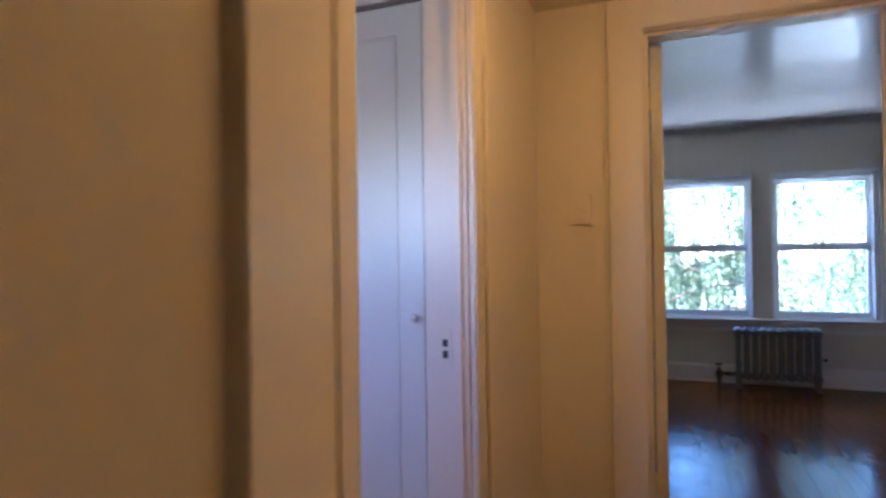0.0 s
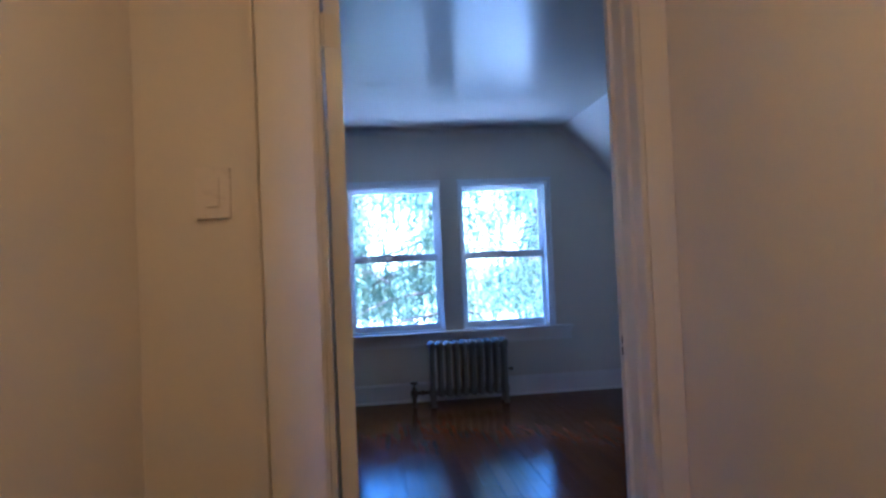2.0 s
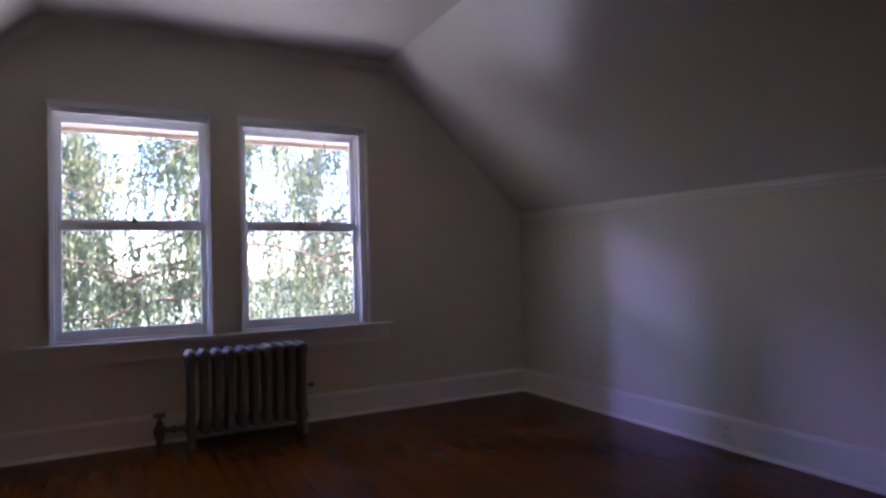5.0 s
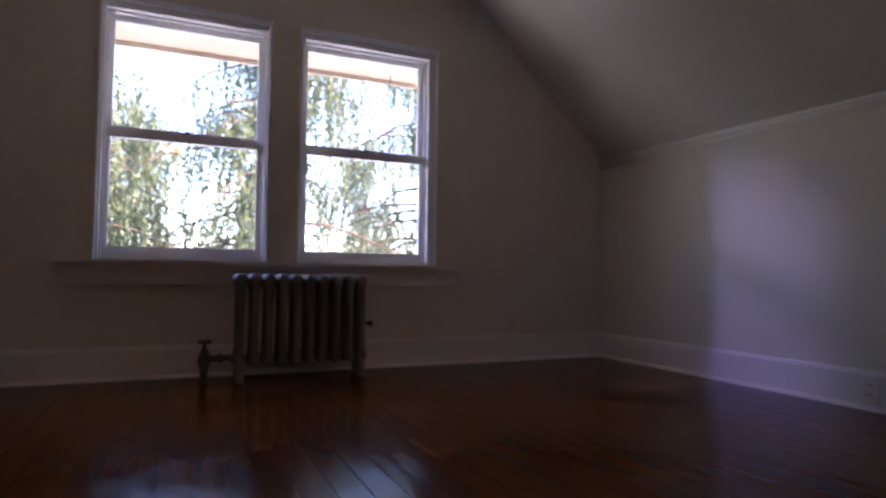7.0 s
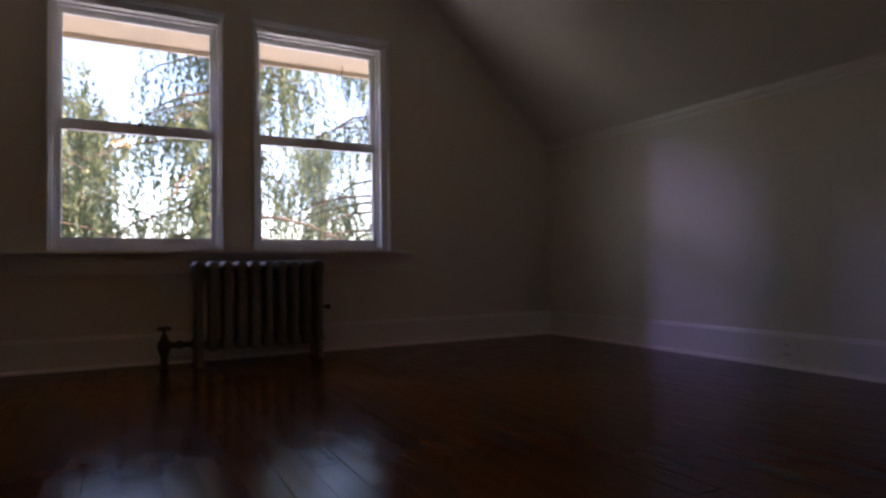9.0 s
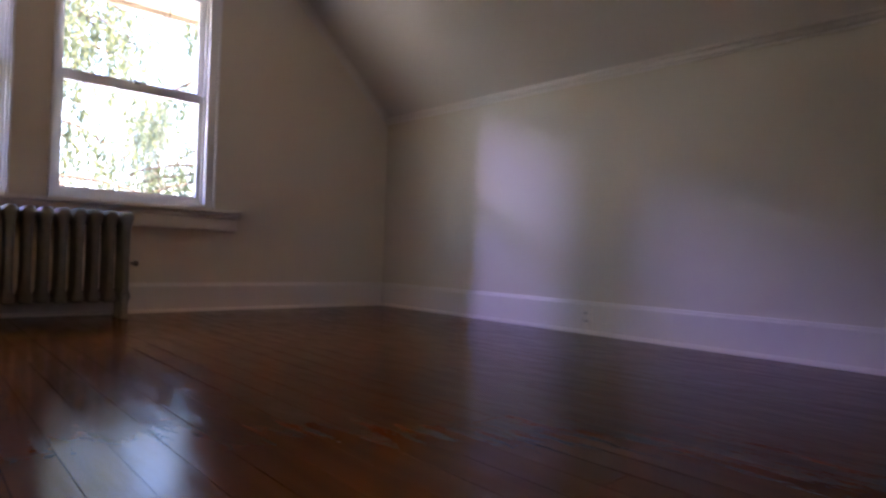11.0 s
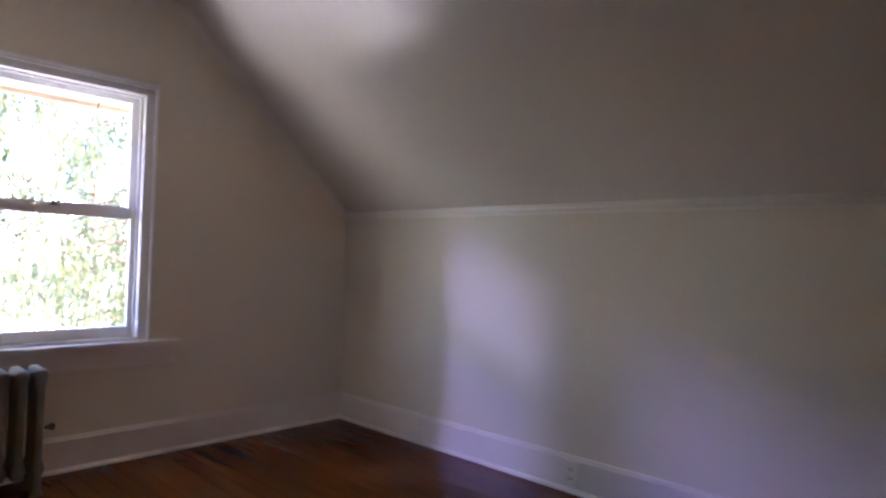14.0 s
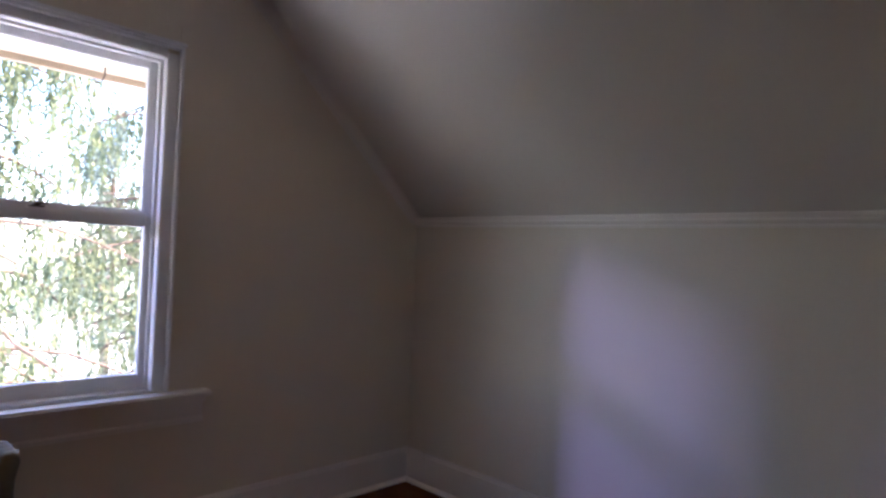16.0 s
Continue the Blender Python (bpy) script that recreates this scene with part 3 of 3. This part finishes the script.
part("head_casing", boxes((HX0, HX0 + 0.020, OY0 - 0.004, OY1 + 0.004, OZ + 0.004, OZ + 0.13)), HALL, side, bevel=0.005)
part("back_band", boxes((HX0 + 0.022, HX0 + 0.034, OY1 + 0.078, OY1 + 0.105, 0, OZ + 0.13)), HALL, side, bevel=0.004)
strike_plate(Matrix.Translation((HX0 - 0.070, OY1, 0.985)) @ Matrix.Rotation(radians(180), 4, "Z"), side)
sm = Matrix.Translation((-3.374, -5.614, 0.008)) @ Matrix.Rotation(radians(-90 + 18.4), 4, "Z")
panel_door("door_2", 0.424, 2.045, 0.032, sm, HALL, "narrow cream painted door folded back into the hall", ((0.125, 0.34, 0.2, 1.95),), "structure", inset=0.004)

# paired closet doors in the side room
part_frame = tagged(new("closet_frame"), "white painted closet frame", "door frame", kind="structure")
part_frame.location = (-4.1, SY1, 0)
part("frame_post", boxes((-3.695, HX0 - 0.12, SY1, SY1 + 0.1, 0, 2.32)), TRIM, part_frame)
part("frame_post", boxes((SX0, -4.59, SY1, SY1 + 0.1, 0, 2.32)), TRIM, part_frame)
part("frame_head", boxes((-4.59, -3.695, SY1, SY1 + 0.1, 2.09, 2.32)), TRIM, part_frame)
for x, kx in ((-4.586, -4.200), (-4.138, -3.727)):
    cm = Matrix.Translation((x, SY1 + 0.02, 0.012))
    cd = panel_door("closet_door", 0.438, 2.06, 0.030, cm, DOOR, "white painted closet door with one tall panel and a small knob", ((0.09, 0.348, 0.2, 1.96),), inset=0.007)
    bm = bmesh.new()
    lathe(bm, ((0.006, 0), (0.006, 0.012), (0.013, 0.018), (0.014, 0.024), (0.009, 0.029), (0, 0.030)), Matrix.Translation((kx, SY1 + 0.005, 1.045)) @ Matrix.Rotation(radians(90), 4, "X"), 14)
    part("knob", bm, STEEL, cd, "small round metal knob")
sw2 = thing("light_switch", (-3.668, SY1, 1.42), "white toggle light switch on the closet frame", "light switch")
part("plate", boxes((-3.690, -3.648, SY1 - 0.005, SY1, 1.36, 1.48)), PLATE, sw2, bevel=0.0015)
part("toggle", boxes((-3.674, -3.664, SY1 - 0.014, SY1 - 0.005, 1.41, 1.432)), PLATE, sw2, bevel=0.001)

# hall ceiling lamp
LX, LY = -2.84, -5.08
lamp = thing("ceiling_lamp", (LX, LY, HZ), "round flush ceiling lamp with a lit amber glass dome", "ceiling lamp")
bm = bmesh.new()
lathe(bm, ((0.0, 0.0), (0.10, 0.0), (0.11, -0.012), (0.105, -0.030), (0.0, -0.030)), Matrix.Translation((LX, LY, HZ)), 32)
part("base", bm, BRASS, lamp, "brass ceiling base", smooth=False)
bm = bmesh.new()
lathe(bm, ((0.098, -0.030), (0.125, -0.045), (0.135, -0.065), (0.120, -0.092), (0.085, -0.112), (0.040, -0.122), (0, -0.124)), Matrix.Translation((LX, LY, HZ)), 32)
part("dome", bm, LAMP, lamp, "lit amber glass dome", smooth=True)


# two small screw hooks left in the bedroom ceiling
for y in (-2.88, -2.69):
    hook = thing("ceiling_hook", (-3.05, y, ZC), "small dark screw hook in the bedroom ceiling", "hook", "hooks in the ceiling")
    bm = bmesh.new()
    tube(bm, [(-3.05, y, ZC), (-3.05, y, ZC - 0.018), (-3.042, y, ZC - 0.030), (-3.05, y, ZC - 0.042), (-3.062, y, ZC - 0.036)], [0.004] * 5, 8)
    part("shank", bm, VALVE, hook)
    bm = bmesh.new()
    lathe(bm, ((0.0, 0.0), (0.012, 0.0), (0.010, -0.004), (0.0, -0.005)), Matrix.Translation((-3.05, y, ZC)), 14)
    part("collar", bm, VALVE, hook)


# ---- radiator ----
def radiator(x0, x1, n, yc, depth, z0, z1):
    r = thing("radiator", ((x0 + x1) / 2, yc, 0), "grey painted cast-iron radiator with ten sections below the windows", "radiator")
    pitch = (x1 - x0) / n
    cols = 4
    for i in range(n):
        x = x0 + pitch * (i + 0.5)
        bm = bmesh.new()
        wx, wy = 0.44 * pitch, depth / cols * 0.40
        for k in range(cols):
            y = yc - depth / 2 + depth / cols * (k + 0.5)
            prof = [(0.55, z0 + 0.012), (1.0, z0 + 0.035), (0.62, z0 + 0.080), (0.56, (z0 + z1) / 2), (0.62, z1 - 0.085), (1.0, z1 - 0.035), (0.86, z1 - 0.012), (0.45, z1)]
            rings = [[bm.verts.new((x + wx * f * math.cos(2 * math.pi * j / 12), y + wy * f * math.sin(2 * math.pi * j / 12), z)) for j in range(12)] for f, z in prof]
            for a, b in zip(rings, rings[1:]):
                for j in range(12):
                    bm.faces.new((a[j], a[(j + 1) % 12], b[(j + 1) % 12], b[j]))
            bm.faces.new(rings[0][::-1])
            bm.faces.new(rings[-1])
        for z in (z0 + 0.035, z1 - 0.035):
            box(bm, x - wx * 0.72, x + wx * 0.72, yc - depth / 2 + 0.02, yc + depth / 2 - 0.02, z - 0.022, z + 0.022)
            lathe(bm, ((0, -pitch / 2), (0.021, -pitch / 2), (0.021, pitch / 2), (0, pitch / 2)), Matrix.Translation((x, yc, z)) @ Matrix.Rotation(radians(90), 4, "Y"), 12)
        s = part("section", bm, IRON, r, smooth=True)
        if i in (0, n - 1):
            for sy in (-1, 1):
                bm = bmesh.new()
                lathe(bm, ((0.0, 0.0), (0.026, 0.0), (0.027, 0.008), (0.021, 0.022), (0.020, 0.055), (0.022, z0 + 0.05), (0, z0 + 0.05)), Matrix.Translation((x, yc + sy * (depth / 2 - 0.025), 0)), 12)
                part("leg", bm, IRON, r, smooth=True)
    bm = bmesh.new()
    lathe(bm, ((0, 0), (0.008, 0), (0.008, 0.014), (0.014, 0.016), (0.016, 0.032), (0.010, 0.038), (0, 0.038)), Matrix.Translation((x1 - 0.004, yc - 0.03, 0.285)) @ Matrix.Rotation(radians(90), 4, "Y"), 12)
    part("air_vent", bm, VALVE, r, "small dark air vent")
    # supply valve
    xv, yv = -2.612, yc
    bm = bmesh.new()
    lathe(bm, ((0.030, 0.0), (0.030, 0.004), (0.018, 0.006), (0.018, 0.070), (0.024, 0.072), (0.024, 0.090), (0.030, 0.096), (0.032, 0.120), (0.026, 0.146), (0.017, 0.152), (0.017, 0.168), (0.011, 0.172), (0.006, 0.200), (0.0, 0.200)), Matrix.Translation((xv, yv, 0)), 16)
    lathe(bm, ((0.0, 0.0), (0.016, 0.0), (0.016, 0.06), (0.022, 0.062), (0.022, 0.085), (0.015, 0.087), (0.015, x0 - xv + 0.02), (0, x0 - xv + 0.02)), Matrix.Translation((xv, yv, 0.120)) @ Matrix.Rotation(radians(90), 4, "Y"), 16)
    v = part("valve", bm, VALVE, r, "dark metal supply valve and pipe", smooth=False)
    bm = bmesh.new()
    lathe(bm, ((0.0, 0.196), (0.030, 0.197), (0.036, 0.204), (0.034, 0.212), (0.020, 0.217), (0.0, 0.217)), Matrix.Translation((xv, yv, 0)), 18)
    part("handwheel", bm, VALVE, v, "round dark handwheel")
    return r


radiator(-2.485, -1.785, 10, -0.215, 0.165, 0.075, 0.550)

# outlet in the baseboard
ot = thing("wall_outlet", (-0.018, -1.832, 0.088), "white duplex outlet set in the baseboard", "outlet")
part("plate", boxes((-0.027, -0.018, -1.868, -1.796, 0.030, 0.146)), PLATE, ot, bevel=0.002)
for z in (0.066, 0.110):
    o = part("socket", boxes((-0.031, -0.027, -1.849, -1.815, z - 0.014, z + 0.014)), PLATE, ot, bevel=0.002)
    part("slot", boxes((-0.0325, -0.0305, -1.842, -1.839, z - 0.004, z + 0.007)), BLACK, o)
    part("slot", boxes((-0.0325, -0.0305, -1.826, -1.823, z - 0.004, z + 0.006)), BLACK, o)

# ---- outdoors ----
GZ = -5.6
structure("ground", boxes((-400, 400, 0.3, 600, GZ - 0.3, GZ), (-400, 400, -400, 0.3, GZ - 0.3, GZ)), GRASS, "sunlit lawn far below the windows", category="ground")
# pale sheet added over the lawn to bounce sun up onto the ceiling
structure("pavement", boxes((-14, 14, 0.3, 70, GZ, GZ + 0.05)), PAVING, "pale sunlit paving far below, added to bounce light up", category="pavement")
eave = tagged(new("eave"), "cream painted overhanging eave above the windows", "eave", kind="structure")
eave.location = (-2.2, 0.4, 2.0)
part("soffit", boxes((-6.0, 1.8, TH, 0.66, 1.965, 1.99)), SOFFIT, eave)
part("fascia", boxes((-6.0, 1.8, 0.66, 0.69, 1.935, 2.12)), SOFFIT, eave, bevel=0.004)
part("eave_top", boxes((-6.0, 1.8, TH, 0.70, 2.12, 2.16)), SIDING, eave)
bm = bmesh.new()
tube(bm, [(-1.40, 0.56, 1.965), (-1.40, 0.56, 1.93), (-1.405, 0.575, 1.905), (-1.425, 0.58, 1.895), (-1.44, 0.575, 1.91)], [0.004] * 5, 8)
part("hook", bm, VALVE, eave, "small wire hook")
structure("roof", boxes((-6.6, 1.4, HBACK - 1.2, TH + 0.02, 2.75, 2.9)), SIDING, "plain roof above the attic", category="roof")


def weeping_tree(x, y, height, spread, limbs, strands, seed, leaf=0.05, mat=NEEDLES, label="weeping conifer with drooping green branches"):
    """A tapered trunk, drooping limbs, and a crown of hanging strands of small leaves."""
    rnd = random.Random(seed)
    t = thing("tree", (x, y, GZ), label, "tree", "trees outside the windows")
    bm = bmesh.new()
    pts = [Vector((x + rnd.uniform(-.12, .12) * (i > 0), y + rnd.uniform(-.12, .12) * (i > 0), GZ + height * i / 8)) for i in range(9)]
    tube(bm, pts, [0.19 * (1 - 0.11 * i) + 0.01 for i in range(9)], 10)
    verts, faces = [], []
    for i in range(limbs):
        f = 0.30 + 0.68 * (i + rnd.random()) / limbs
        a = rnd.uniform(0, 2 * math.pi)
        length = spread * (1.05 - 0.75 * f) * rnd.uniform(0.7, 1.15)
        z = GZ + height * f
        p = [Vector((x, y, z))]
        for k in range(1, 6):
            s = k / 5
            p.append(Vector((x + math.cos(a + 0.15 * rnd.uniform(-1, 1)) * length * s, y + math.sin(a + 0.15 * rnd.uniform(-1, 1)) * length * s, z + length * (0.18 * s - 0.42 * s * s))))
        tube(bm, p, [0.05 * (1 - 0.16 * k) * (1.2 - f) + 0.008 for k in range(6)], 6)
        for _ in range(strands):
            s = rnd.uniform(0.15, 1.0)
            k = min(int(s * 5), 4)
            base = p[k].lerp(p[k + 1], s * 5 - k) + Vector((rnd.uniform(-.18, .18), rnd.uniform(-.18, .18), rnd.uniform(-.05, .05)))
            drop = rnd.uniform(0.4, 2.1) * (0.45 + 0.55 * s)
            sway = Vector((rnd.uniform(-.22, .22), rnd.uniform(-.22, .22), 0))
            n = max(4, int(drop / (leaf * 0.72)))
            for j in range(n):
                u = j / n
                c = base + Vector((0, 0, -drop * u)) + sway * (2.2 * u - u * u)
                d = Vector((rnd.gauss(0, 1), rnd.gauss(0, 1), rnd.gauss(-2.3, 0.5))).normalized()
                side_v = d.cross(Vector((rnd.gauss(0, 1), rnd.gauss(0, 1), rnd.gauss(0, 1)))).normalized()
                ln, wd = leaf * rnd.uniform(1.0, 2.0), leaf * rnd.uniform(0.24, 0.44)
                q = len(verts)
                verts += [c, c + d * ln * 0.5 + side_v * wd, c + d * ln, c + d * ln * 0.5 - side_v * wd]
                faces.append((q, q + 1, q + 2, q + 3))
    part("trunk", bm, BARK, t)
    me = bpy.data.meshes.new("crown")
    me.from_pydata([tuple(v - Vector((x, y, GZ))) for v in verts], [], faces)
    me.materials.append(mat)
    c = new("crown", me)
    c.parent = t
    return t


for args in ((-4.7, 8.0, 4.4 - GZ, 4.2, 80, 21, 3), (-4.2, 11.5, 4.6 - GZ, 4.4, 80, 21, 31), (-1.12, 8.2, 13.0, 3.7, 80, 21, 5), (2.7, 9.4, 13.5, 4.3, 80, 21, 21), (4.6, 7.0, 12.0, 3.4, 60, 20, 8)):
    weeping_tree(*args, leaf=0.075)
# first tree is unseen, added to block skylight around the knee wall's patch
for args in ((-8.4, 9.6, 13.0, 4.6, 90, 60, 17), (4.5, 21, 12.0, 4.6, 50, 22, 13), (7.5, 10, 12.5, 4.4, 50, 24, 14), (12, 15, 13, 5, 50, 22, 15)):
    weeping_tree(*args, leaf=0.10, mat=NEEDLES_FAR, label="tall green tree standing farther off in the garden")

# ---- floor boards ----
BW = 0.084
rnd = random.Random(4)
floor = bpy.data.objects["floor"]
shared = {}


def board(x, y0, y1):
    """One floor board, a few of them shrunk; boards of one length share a mesh."""
    ln = round(y1 - y0, 1)
    gap = rnd.choice((0.0004, 0.0004, 0.0004, 0.0008, 0.0018))
    me = shared.get((ln, gap))
    if me is None:
        bm = bmesh.new()
        w = BW / 2 - gap
        prism(bm, ((-w, -0.012), (w, -0.012), (w, 0), (-w, 0)), lambda a, b: Vector((a, gap, b)), ln - 2 * gap, Vector((0, 1, 0)))
        bmesh.ops.recalc_face_normals(bm, faces=bm.faces)
        me = shared[ln, gap] = bpy.data.meshes.new("floor_board")
        bm.to_mesh(me)
        bm.free()
        me.materials.append(FLOOR)
    b = new("floor_board", me)
    b.location = (x, y0, 0.0)
    b.rotation_euler = (0.0, radians(rnd.uniform(-0.09, 0.09)), 0.0)
    b.parent = floor
    return b


def boards(x0, x1, ya, yb):
    x = x0 + BW / 2
    while x - BW / 2 < x1:
        y = ya
        first = True
        while y < yb - 0.05:
            ln = min(round(rnd.uniform(0.4 if first else 1.2, 3.0), 1), round(yb - y, 1))
            board(x, y, y + ln)
            y, first = y + ln, False
        x += BW


boards(XW, 0.0, -3.9, 0.0)
boards(HX0 - 0.1, HX1, HBACK, -3.9)
